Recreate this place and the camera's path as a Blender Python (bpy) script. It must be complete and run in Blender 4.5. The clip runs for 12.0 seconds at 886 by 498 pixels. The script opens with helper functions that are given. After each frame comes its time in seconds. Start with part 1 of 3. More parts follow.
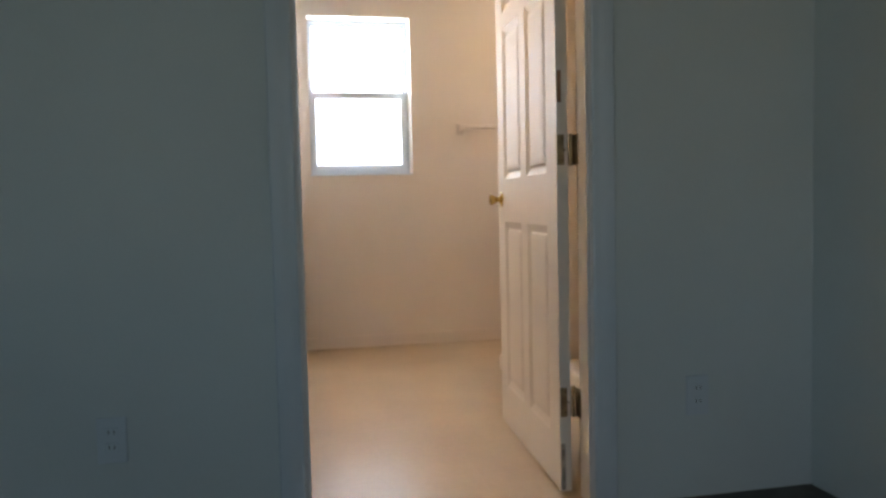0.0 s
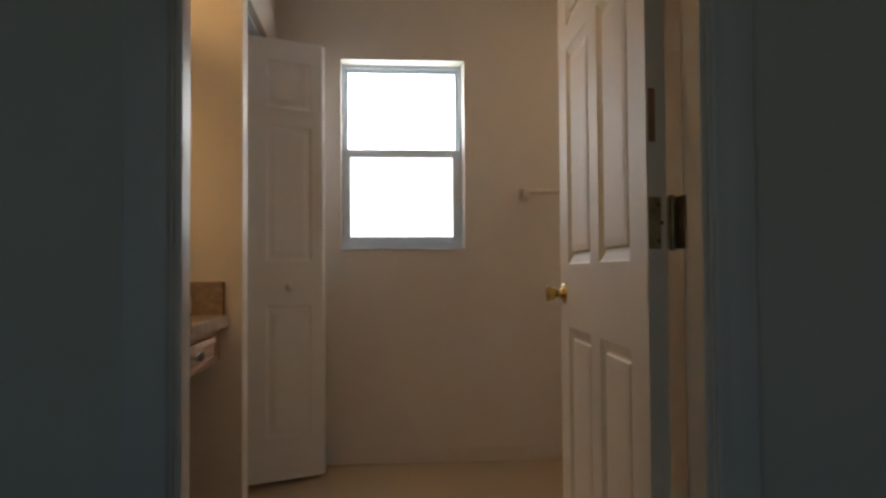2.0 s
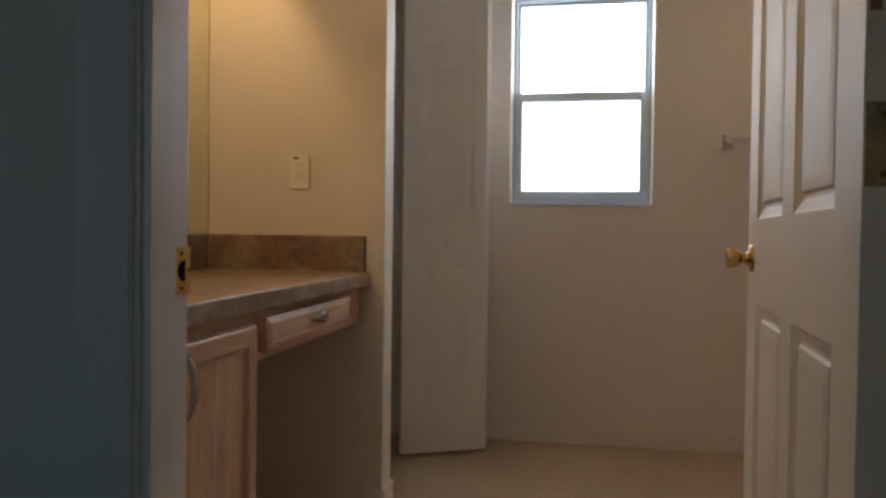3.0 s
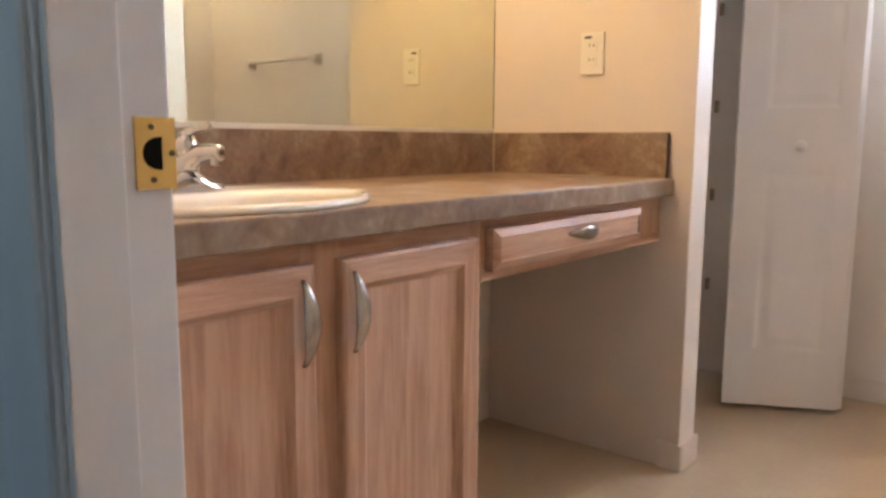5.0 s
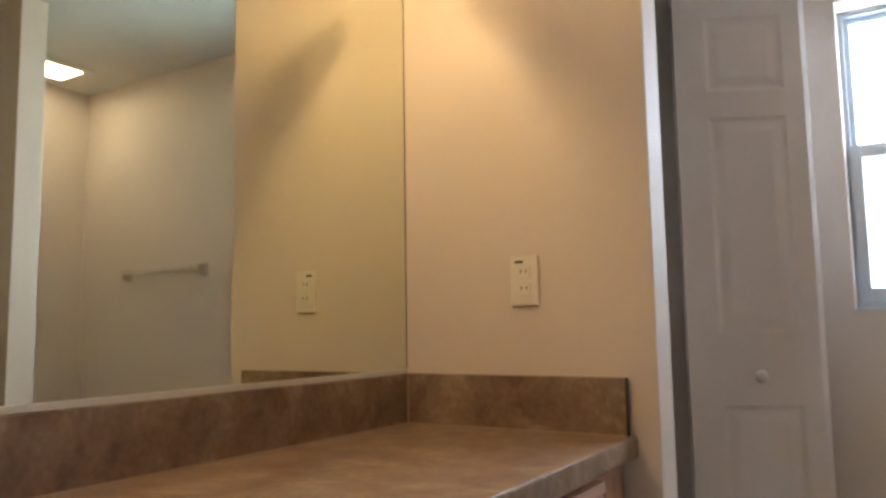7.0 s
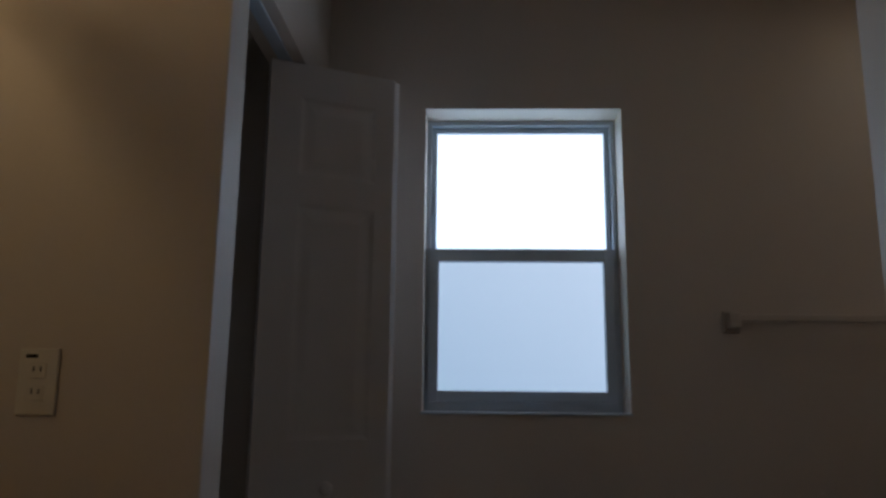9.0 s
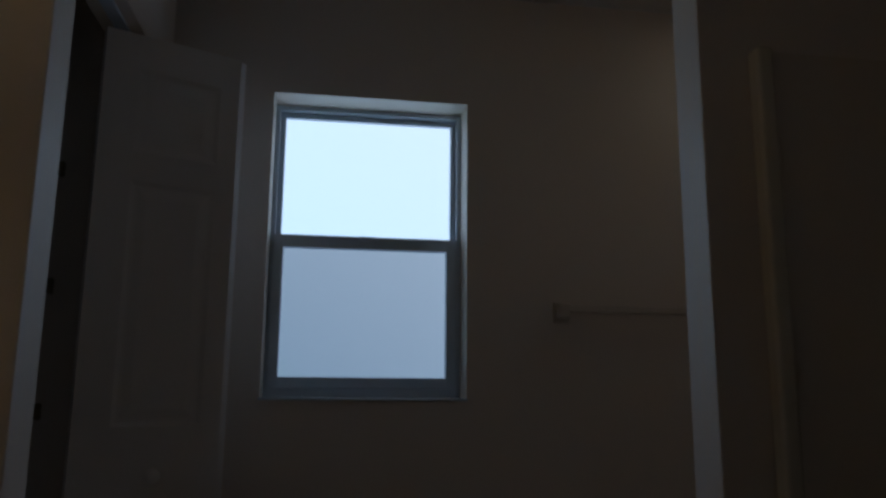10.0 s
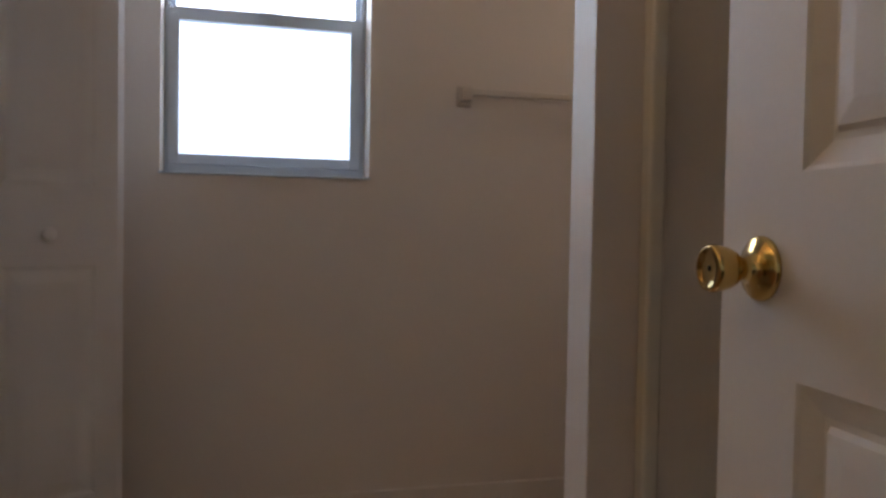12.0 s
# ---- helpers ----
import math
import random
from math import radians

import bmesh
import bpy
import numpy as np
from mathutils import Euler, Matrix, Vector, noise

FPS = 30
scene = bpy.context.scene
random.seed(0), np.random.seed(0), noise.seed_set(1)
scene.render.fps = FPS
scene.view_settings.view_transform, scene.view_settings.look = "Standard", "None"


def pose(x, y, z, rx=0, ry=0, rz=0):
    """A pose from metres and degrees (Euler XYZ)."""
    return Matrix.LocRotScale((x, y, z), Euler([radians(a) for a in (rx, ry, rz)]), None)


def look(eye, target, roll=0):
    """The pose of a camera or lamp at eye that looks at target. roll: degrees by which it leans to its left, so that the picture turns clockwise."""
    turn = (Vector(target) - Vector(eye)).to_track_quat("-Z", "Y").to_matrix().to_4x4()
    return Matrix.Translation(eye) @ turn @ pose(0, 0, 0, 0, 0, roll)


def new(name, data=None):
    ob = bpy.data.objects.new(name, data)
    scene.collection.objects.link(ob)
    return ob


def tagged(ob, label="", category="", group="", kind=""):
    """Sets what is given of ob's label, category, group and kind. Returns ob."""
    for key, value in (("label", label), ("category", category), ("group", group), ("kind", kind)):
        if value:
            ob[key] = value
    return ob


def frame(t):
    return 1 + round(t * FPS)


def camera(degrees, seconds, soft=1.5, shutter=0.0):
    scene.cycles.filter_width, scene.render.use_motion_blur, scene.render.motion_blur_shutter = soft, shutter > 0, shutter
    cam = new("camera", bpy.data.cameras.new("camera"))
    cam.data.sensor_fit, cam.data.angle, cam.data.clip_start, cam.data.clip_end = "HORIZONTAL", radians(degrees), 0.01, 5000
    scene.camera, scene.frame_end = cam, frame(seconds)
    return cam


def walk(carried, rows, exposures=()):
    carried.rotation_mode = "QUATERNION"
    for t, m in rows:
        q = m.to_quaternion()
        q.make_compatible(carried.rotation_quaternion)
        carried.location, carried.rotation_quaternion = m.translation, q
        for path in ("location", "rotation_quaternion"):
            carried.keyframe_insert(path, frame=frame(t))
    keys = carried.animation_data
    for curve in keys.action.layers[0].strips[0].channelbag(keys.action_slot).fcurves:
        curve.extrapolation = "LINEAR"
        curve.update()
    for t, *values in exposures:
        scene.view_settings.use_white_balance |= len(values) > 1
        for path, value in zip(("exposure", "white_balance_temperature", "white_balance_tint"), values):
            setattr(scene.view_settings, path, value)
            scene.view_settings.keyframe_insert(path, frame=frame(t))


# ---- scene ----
cam = camera(60.5, 12.0, soft=2.9)

PATH = [
    (0, (-0.102, -2.073, 0.915), (0.299, -0.118, 0.795), -1.3),
    (0.2, (-0.091, -1.973, 0.944), (0.334, -0.021, 0.859), -1.9),
    (0.3, (-0.082, -1.924, 0.958), (0.372, 0.023, 0.929), -2.2),
    (0.5, (-0.053, -1.83, 0.984), (0.418, 0.111, 1.076), -2.6),
    (0.7, (-0.003, -1.743, 1.006), (0.402, 0.209, 1.166), -1.9),
    (1, (0.081, -1.626, 1.021), (0.3, 0.354, 1.196), -0.5),
    (1.5, (0.167, -1.434, 1.0), (0.329, 0.555, 1.131), -0.7),
    (1.8, (0.204, -1.273, 0.990), (0.357, 0.718, 1.096), -0.5),
    (2, (0.227, -1.168, 0.985), (0.41, 0.822, 1.046), -0.4),
    (2.5, (0.295, -0.97, 0.971), (0.267, 1.029, 0.95), -1.7),
    (2.7, (0.343, -0.889, 0.970), (0.119, 1.098, 0.941), -1.0),
    (3, (0.414, -0.765, 0.967), (0.046, 1.201, 0.927), 0.7),
    (3.2, (0.440, -0.690, 0.951), (0.012, 1.262, 0.872), 1.1),
    (3.5, (0.457, -0.592, 0.926), (-0.121, 1.316, 0.767), 0.8),
    (5.3, (0.502, -0.192, 0.931), (-0.772, 1.327, 0.666), 0.5),
    (5.5, (0.45, -0.153, 0.947), (-0.807, 1.389, 0.741), 0.6),
    (5.7, (0.395, -0.112, 0.967), (-0.856, 1.441, 0.812), 0.4),
    (6, (0.343, -0.052, 0.995), (-0.889, 1.523, 0.954), 0.2),
    (6.2, (0.311, -0.017, 1.014), (-0.910, 1.567, 1.032), 0.2),
    (6.5, (0.264, 0.031, 1.04), (-0.913, 1.643, 1.161), -0.2),
    (8.3, (0.176, 0.322, 1.148), (-0.254, 2.252, 1.445), 0.3),
    (8.5, (0.188, 0.349, 1.165), (-0.127, 2.3, 1.474), 0.4),
    (9, (0.205, 0.393, 1.167), (0.139, 2.356, 1.541), 0.6),
    (9.5, (0.244, 0.389, 1.156), (0.388, 2.346, 1.544), 0.3),
    (10, (0.255, 0.367, 1.148), (0.554, 2.312, 1.506), 0.5),
    (10.5, (0.318, 0.363, 1.067), (0.677, 2.305, 1.383), 1.2),
    (11, (0.328, 0.343, 1.009), (0.745, 2.288, 1.218), 1.3),
    (11.5, (0.335, 0.339, 0.978), (0.782, 2.288, 1.032), 1.2),
    (12, (0.325, 0.322, 0.955), (0.824, 2.258, 0.897), 1.0),
]

# stops, white balance and tint by which the clip's camera adapts on the way
EXPOSURES = [(0, 0.85, 7200, 19), (0.5, 0.40, 7500, 18), (1.0, -0.25, 7700, 18), (1.5, -0.75, 7700, 18), (2.0, -0.65, 7800, 19), (2.5, -0.55, 7700, 19), (3.0, -0.40, 7200, 19), (3.2, -0.36, 7150, 19), (3.5, 0.03, 7000, 19),
             (5.5, 1.32, 6500, 21), (6.0, 1.00, 6600, 20), (6.5, 0.50, 6600, 18), (8.3, -1.35, 6300, 20), (8.5, -1.84, 6250, 20), (9.0, -2.70, 5950, 17), (9.5, -3.30, 5700, 15), (10.0, -3.50, 5600, 13), (10.5, -3.18, 5600, 15), (11.0, -2.40, 5700, 17), (11.5, -1.52, 5800, 19), (12, -0.77, 6350, 22)]
VANITY_W, BEDROOM_W, WINDOW_S, DIFFUSER_S = 13.5, 2.35, 17.0, 18.0

walk(cam, [(t, look(eye, target, roll)) for t, eye, target, roll in PATH], exposures=EXPOSURES)

# ---- world and lights ----
world = bpy.data.worlds.new("world")
scene.world = world
world.use_nodes = True
wn = world.node_tree
sky = wn.nodes.new("ShaderNodeTexSky")
sky.sky_type = "NISHITA"
sky.sun_disc = False
sky.sun_elevation = radians(40)
sky.sun_rotation = radians(200)
wn.links.new(sky.outputs["Color"], wn.nodes["Background"].inputs["Color"])
wn.nodes["Background"].inputs["Strength"].default_value = 0.08


def area(name, place, aim, sx, sy, watts, colour):
    lamp = bpy.data.lights.new(name, "AREA")
    lamp.shape, lamp.size, lamp.size_y = "RECTANGLE", sx, sy
    lamp.energy, lamp.color = watts, colour
    ob = new(name, lamp)
    ob.matrix_world = look(place, aim)
    return ob


XM = -0.93                     # wall behind the vanity
WARM = (1.0, 0.692, 0.31)
# four bulbs behind the valance over the mirror
BULBS = (0.67, 0.91, 1.15, 1.39)
for y in BULBS:
    lamp = bpy.data.lights.new("vanity_lamp", "POINT")
    lamp.energy, lamp.color, lamp.shadow_soft_size = VANITY_W / len(BULBS), WARM, 0.028
    new("vanity_lamp", lamp).location = (XM + 0.065, y, 2.05)
# two unseen bluish lamps added behind the walker to light the bedroom
area("bedroom_back_fill", (0.25, -3.98, 1.5), (0.25, 0.0, 1.5), 1.1, 1.2, BEDROOM_W * 0.5, (0.395, 0.835, 0.985))
area("bedroom_side_fill", (-2.58, -3.1, 1.5), (0.0, -3.1, 1.5), 1.1, 1.2, BEDROOM_W * 1.55, (0.395, 0.835, 0.985))

# ---- materials ----
def material(name, base, rough=0.5, metal=0.0, spread=0.08, scale=6.0, fine=120.0, bump=0.0, bump_scale=90.0, gloss=0.5):
    """Colour that drifts at two scales, with fine relief."""
    m = bpy.data.materials.new(name)
    m.use_nodes = True
    n, l = m.node_tree.nodes, m.node_tree.links
    b = n["Principled BSDF"]
    b.inputs["Roughness"].default_value = rough
    b.inputs["Metallic"].default_value = metal
    b.inputs["Specular IOR Level"].default_value = gloss
    co = n.new("ShaderNodeTexCoord")
    big, small = n.new("ShaderNodeTexNoise"), n.new("ShaderNodeTexNoise")
    big.inputs["Scale"].default_value, small.inputs["Scale"].default_value = scale, fine
    big.inputs["Detail"].default_value = 4
    mix = n.new("ShaderNodeMath")
    mix.operation = "MULTIPLY_ADD"
    mix.inputs[1].default_value = 0.35
    l.new(co.outputs["Object"], big.inputs["Vector"])
    l.new(co.outputs["Object"], small.inputs["Vector"])
    l.new(small.outputs["Fac"], mix.inputs[0])
    l.new(big.outputs["Fac"], mix.inputs[2])
    ramp = n.new("ShaderNodeValToRGB")
    ramp.color_ramp.elements[0].position, ramp.color_ramp.elements[1].position = 0.45, 0.9
    ramp.color_ramp.elements[0].color = (*[c * (1 - spread) for c in base], 1)
    ramp.color_ramp.elements[1].color = (*[min(1, c * (1 + spread)) for c in base], 1)
    l.new(mix.outputs[0], ramp.inputs["Fac"])
    l.new(ramp.outputs["Color"], b.inputs["Base Color"])
    if bump:
        t = n.new("ShaderNodeTexNoise")
        t.inputs["Scale"].default_value, t.inputs["Detail"].default_value = bump_scale, 3
        bp = n.new("ShaderNodeBump")
        bp.inputs["Strength"].default_value, bp.inputs["Distance"].default_value = bump, 0.002
        l.new(co.outputs["Object"], t.inputs["Vector"])
        l.new(t.outputs["Fac"], bp.inputs["Height"])
        l.new(bp.outputs["Normal"], b.inputs["Normal"])
    return m


def wood(name, dark, light, axis):
    """Oak: long streaks and pores along one axis."""
    m = material(name, light, rough=0.42)
    n, l = m.node_tree.nodes, m.node_tree.links
    b = n["Principled BSDF"]
    co = n.new("ShaderNodeTexCoord")
    mp = n.new("ShaderNodeMapping")
    mp.inputs["Scale"].default_value = [2.2 if a == axis else 34.0 for a in "XYZ"]
    g = n.new("ShaderNodeTexNoise")
    g.inputs["Scale"].default_value, g.inputs["Detail"].default_value, g.inputs["Distortion"].default_value = 1.6, 6, 0.7
    pores = n.new("ShaderNodeTexNoise")
    mp2 = n.new("ShaderNodeMapping")
    mp2.inputs["Scale"].default_value = [6.0 if a == axis else 260.0 for a in "XYZ"]
    l.new(co.outputs["Object"], mp.inputs["Vector"])
    l.new(co.outputs["Object"], mp2.inputs["Vector"])
    l.new(mp.outputs["Vector"], g.inputs["Vector"])
    l.new(mp2.outputs["Vector"], pores.inputs["Vector"])
    add = n.new("ShaderNodeMath")
    add.operation = "MULTIPLY_ADD"
    add.inputs[1].default_value = 0.45
    l.new(pores.outputs["Fac"], add.inputs[0])
    l.new(g.outputs["Fac"], add.inputs[2])
    ramp = n.new("ShaderNodeValToRGB")
    ramp.color_ramp.elements[0].position, ramp.color_ramp.elements[1].position = 0.52, 0.84
    ramp.color_ramp.elements[0].color, ramp.color_ramp.elements[1].color = (*dark, 1), (*light, 1)
    l.new(add.outputs[0], ramp.inputs["Fac"])
    l.new(ramp.outputs["Color"], b.inputs["Base Color"])
    bp = n.new("ShaderNodeBump")
    bp.inputs["Strength"].default_value, bp.inputs["Distance"].default_value = 0.12, 0.001
    l.new(pores.outputs["Fac"], bp.inputs["Height"])
    l.new(bp.outputs["Normal"], b.inputs["Normal"])
    return m


def laminate(name):
    """Brown stone-pattern laminate: cloudy blotches, veins and specks."""
    m = material(name, (0.3, 0.2, 0.14), rough=0.34)
    n, l = m.node_tree.nodes, m.node_tree.links
    b = n["Principled BSDF"]
    co = n.new("ShaderNodeTexCoord")
    a, c = n.new("ShaderNodeTexNoise"), n.new("ShaderNodeTexNoise")
    a.inputs["Scale"].default_value, a.inputs["Detail"].default_value, a.inputs["Distortion"].default_value = 11, 8, 0.5
    a.inputs["Roughness"].default_value = 0.58
    c.inputs["Scale"].default_value, c.inputs["Detail"].default_value = 70, 4
    l.new(co.outputs["Object"], a.inputs["Vector"])
    l.new(co.outputs["Object"], c.inputs["Vector"])
    add = n.new("ShaderNodeMath")
    add.operation = "MULTIPLY_ADD"
    add.inputs[1].default_value = 0.3
    l.new(c.outputs["Fac"], add.inputs[0])
    l.new(a.outputs["Fac"], add.inputs[2])
    ramp = n.new("ShaderNodeValToRGB")
    e = ramp.color_ramp.elements
    e[0].position, e[0].color = 0.46, (0.165, 0.098, 0.068, 1)
    e[1].position, e[1].color = 0.84, (0.40, 0.30, 0.23, 1)
    e.new(0.58).color = (0.228, 0.145, 0.100, 1)
    e.new(0.72).color = (0.285, 0.205, 0.14, 1)
    l.new(add.outputs[0], ramp.inputs["Fac"])
    l.new(ramp.outputs["Color"], b.inputs["Base Color"])
    return m


PAINT = material("warm_white_wall_paint", (0.74, 0.655, 0.58), 0.5, spread=0.03, scale=1.5, bump=0.22, bump_scale=160)
BED_PAINT = material("pale_grey_wall_paint", (0.63, 0.67, 0.675), 0.6, spread=0.04, scale=1.5, bump=0.22, bump_scale=160)
CEILING = material("white_ceiling_paint", (0.74, 0.73, 0.71), 0.8, spread=0.03, bump=0.6, bump_scale=70)
TRIM = material("white_semigloss_trim", (0.77, 0.735, 0.73), 0.32, spread=0.02, bump=0.05)
BASE = material("wall_coloured_baseboard", (0.74, 0.655, 0.585), 0.4, spread=0.03, bump=0.05)
BED_TRIM = material("grey_painted_trim", (0.63, 0.68, 0.73), 0.4, spread=0.03, bump=0.05)
DOOR_WHITE = material("off_white_door_paint", (0.75, 0.69, 0.63), 0.52, spread=0.03, scale=3, bump=0.08, bump_scale=200)
BIFOLD_WHITE = material("white_bifold_paint", (0.76, 0.72, 0.70), 0.45, spread=0.03, scale=3, bump=0.08, bump_scale=200)
VINYL = material("beige_vinyl_floor", (0.49, 0.368, 0.25), 0.30, spread=0.10, scale=2.2, fine=45, bump=0.08, bump_scale=35)
vn, vk = VINYL.node_tree.nodes, VINYL.node_tree.links
tile, tco = vn.new("ShaderNodeTexBrick"), vn.new("ShaderNodeTexCoord")
tile.offset, tile.squash = 0.0, 1.0
tile.inputs["Scale"].default_value, tile.inputs["Mortar Size"].default_value = 1.0, 0.006
tile.inputs["Brick Width"].default_value = tile.inputs["Row Height"].default_value = 0.305
tile.inputs["Color1"].default_value = tile.inputs["Color2"].default_value = (1, 1, 1, 1)
tile.inputs["Mortar"].default_value = (0.0, 0.0, 0.0, 1)
tmap = vn.new("ShaderNodeMapping")
tmap.inputs["Location"].default_value = (0.1, -0.07, 0)
vk.new(tco.outputs["Object"], tmap.inputs["Vector"])
vk.new(tmap.outputs["Vector"], tile.inputs["Vector"])
tb = vn.new("ShaderNodeBump")
tb.inputs["Strength"].default_value, tb.inputs["Distance"].default_value = 0.8, 0.0012
vk.new(tile.outputs["Color"], tb.inputs["Height"])
vk.new(tb.outputs["Normal"], vn["Bump"].inputs["Normal"])
CARPET = material("dark_taupe_carpet", (0.10, 0.092, 0.085), 0.95, spread=0.3, scale=8, fine=300, bump=1.0, bump_scale=400)
OAK_Z = wood("pickled_oak_upright", (0.425, 0.233, 0.15), (0.60, 0.366, 0.246), "Z")
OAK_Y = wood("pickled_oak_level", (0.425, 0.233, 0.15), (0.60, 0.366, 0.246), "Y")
OAK_X = wood("pickled_oak_drawer", (0.425, 0.233, 0.15), (0.60, 0.366, 0.246), "X")
LAMINATE = laminate("brown_stone_laminate")
CERAMIC = material("cream_glazed_china", (0.82, 0.77, 0.69), 0.10, spread=0.01)
CHROME = material("polished_chrome", (0.47, 0.47, 0.485), 0.03, 1.0, spread=0.01)
NICKEL = material("brushed_nickel", (0.50, 0.48, 0.45), 0.30, 1.0, spread=0.05, fine=300)
PULL = material("satin_nickel_pull", (0.41, 0.395, 0.375), 0.26, 1.0, spread=0.05, fine=300)
BRASS = material("polished_brass", (0.68, 0.48, 0.18), 0.14, 1.0, spread=0.06, scale=20)
OLD_BRASS = material("tarnished_brass", (0.30, 0.24, 0.15), 0.38, 1.0, spread=0.25, scale=30)
SCREW = material("dark_screw_metal", (0.13, 0.085, 0.045), 0.5, 1.0, spread=0.3, scale=60)
RAW_WOOD = material("bare_brown_wood", (0.36, 0.175, 0.09), 0.8, spread=0.2, scale=20)
IVORY = material("ivory_plastic", (0.82, 0.77, 0.68), 0.35, spread=0.02)
WHITE_PLASTIC = material("white_plastic", (0.75, 0.75, 0.72), 0.3, spread=0.02)
DARK = material("dark_slot_and_shade", (0.010, 0.009, 0.008), 0.9, spread=0.1, gloss=0.05)
ALU = material("grey_white_window_frame", (0.64, 0.71, 0.80), 0.4, spread=0.03)
# white bar toned brownish, the shade it hangs in mixed into the colour
TOWEL_BAR = material("shaded_white_towel_bar", (0.66, 0.58, 0.51), 0.35, spread=0.04, scale=10)
# the surround's edge, a little lighter for the lamplight that falls on it
FLANGE = material("lit_fibreglass_edge", (0.72, 0.66, 0.55), 0.2, spread=0.02)
DULL_NICKEL = material("dull_dark_nickel", (0.15, 0.13, 0.115), 0.36, 1.0, spread=0.2, scale=30)
EDGE = material("dark_laminate_edge", (0.075, 0.05, 0.04), 0.5, spread=0.15)
CAULK = material("tan_caulk", (0.45, 0.34, 0.25), 0.5, spread=0.1)
WORN = material("chipped_paint_and_stop_shade", (0.30, 0.27, 0.24), 0.7, spread=0.85, scale=45, fine=160)
SURROUND = material("cream_fibreglass", (0.72, 0.63, 0.53), 0.22, spread=0.03, scale=2)
SILVER = bpy.data.materials.new("mirror_silver")
SILVER.use_nodes = True
sb = SILVER.node_tree.nodes["Principled BSDF"]
sb.inputs["Base Color"].default_value = (0.81, 0.84, 0.71, 1)
sb.inputs["Metallic"].default_value, sb.inputs["Roughness"].default_value = 1.0, 0.0


def frosted(name):
    m = bpy.data.materials.new(name)
    m.use_nodes = True
    b = m.node_tree.nodes["Principled BSDF"]
    b.inputs["Base Color"].default_value = (0.95, 0.98, 1.0, 1)
    b.inputs["Transmission Weight"].default_value, b.inputs["Roughness"].default_value, b.inputs["IOR"].default_value = 1.0, 0.25, 1.1
    return m


def glowing(name, colour, strength):
    m = bpy.data.materials.new(name)
    m.use_nodes = True
    b = m.node_tree.nodes["Principled BSDF"]
    b.inputs["Base Color"].default_value = (0.8, 0.8, 0.8, 1)
    b.inputs["Emission Color"].default_value = (*colour, 1)
    b.inputs["Emission Strength"].default_value = strength
    return m


GLASS = frosted("obscure_glass")
DIFFUSER = glowing("lit_diffuser", (1.0, 0.84, 0.58), DIFFUSER_S)


# ---- mesh helpers ----
def part(name, bm, mat, parent=None, label="", smooth=False):
    me = bpy.data.meshes.new(name)
    bmesh.ops.recalc_face_normals(bm, faces=bm.faces)
    bm.to_mesh(me)
    bm.free()
    if smooth:
        for p in me.polygons:
            p.use_smooth = True
    if mat:
        me.materials.append(mat)
    ob = new(name, me)
    if parent:
        ob.parent = parent
    if label:
        ob["label"] = label
    return ob


def add_box(bm, x0, x1, y0, y1, z0, z1):
    vs = [bm.verts.new((x, y, z)) for x in (x0, x1) for y in (y0, y1) for z in (z0, z1)]
    for f in ((0, 1, 3, 2), (4, 6, 7, 5), (0, 4, 5, 1), (2, 3, 7, 6), (0, 2, 6, 4), (1, 5, 7, 3)):
        bm.faces.new([vs[i] for i in f])


def boxes(*bs, bevel=0.0, segments=2):
    bm = bmesh.new()
    for b in bs:
        add_box(bm, *b)
    if bevel:
        bmesh.ops.bevel(bm, geom=list(bm.edges), offset=bevel, segments=segments, profile=0.6, affect="EDGES")
    return bm


def structure(name, bm, mat, label, category):
    return tagged(part(name, bm, mat), label, category, kind="structure")


def lathe(profile, axis="Z", n=32, sx=1.0, sy=1.0, cap=True):
    """Turns (radius, height) pairs round an axis; sx and sy flatten the ring to an oval."""
    bm = bmesh.new()
    rings = []
    for r, h in profile:
        ring = []
        for i in range(n):
            a = 2 * math.pi * i / n
            p = (r * sx * math.cos(a), r * sy * math.sin(a), h)
            ring.append(bm.verts.new({"Z": p, "X": (p[2], p[0], p[1]), "Y": (p[0], p[2], p[1])}[axis]))
        rings.append(ring)
    for a, b in zip(rings, rings[1:]):
        for i in range(n):
            bm.faces.new((a[i], a[(i + 1) % n], b[(i + 1) % n], b[i]))
    if cap:
        bm.faces.new(rings[0])
        bm.faces.new(rings[-1])
    return bm


def sweep(path, radii, n=12, flat=1.0, bm=None):
    """A tube along points, with its own radius at each; flat squeezes it upright."""
    bm = bm or bmesh.new()
    pts = [Vector(p) for p in path]
    rings = []
    for i, p in enumerate(pts):
        d = (pts[min(i + 1, len(pts) - 1)] - pts[max(i - 1, 0)]).normalized()
        side = d.cross(Vector((0, 0, 1)))
        side = side.normalized() if side.length > 0.05 else Vector((0, 1, 0))
        up = side.cross(d).normalized()
        r = radii[i] if isinstance(radii, (list, tuple)) else radii
        rings.append([bm.verts.new(p + side * r * math.cos(2 * math.pi * k / n) + up * r * flat * math.sin(2 * math.pi * k / n)) for k in range(n)])
    for a, b in zip(rings, rings[1:]):
        for k in range(n):
            bm.faces.new((a[k], a[(k + 1) % n], b[(k + 1) % n], b[k]))
    bm.faces.new(rings[0])
    bm.faces.new(rings[-1])
    return bm


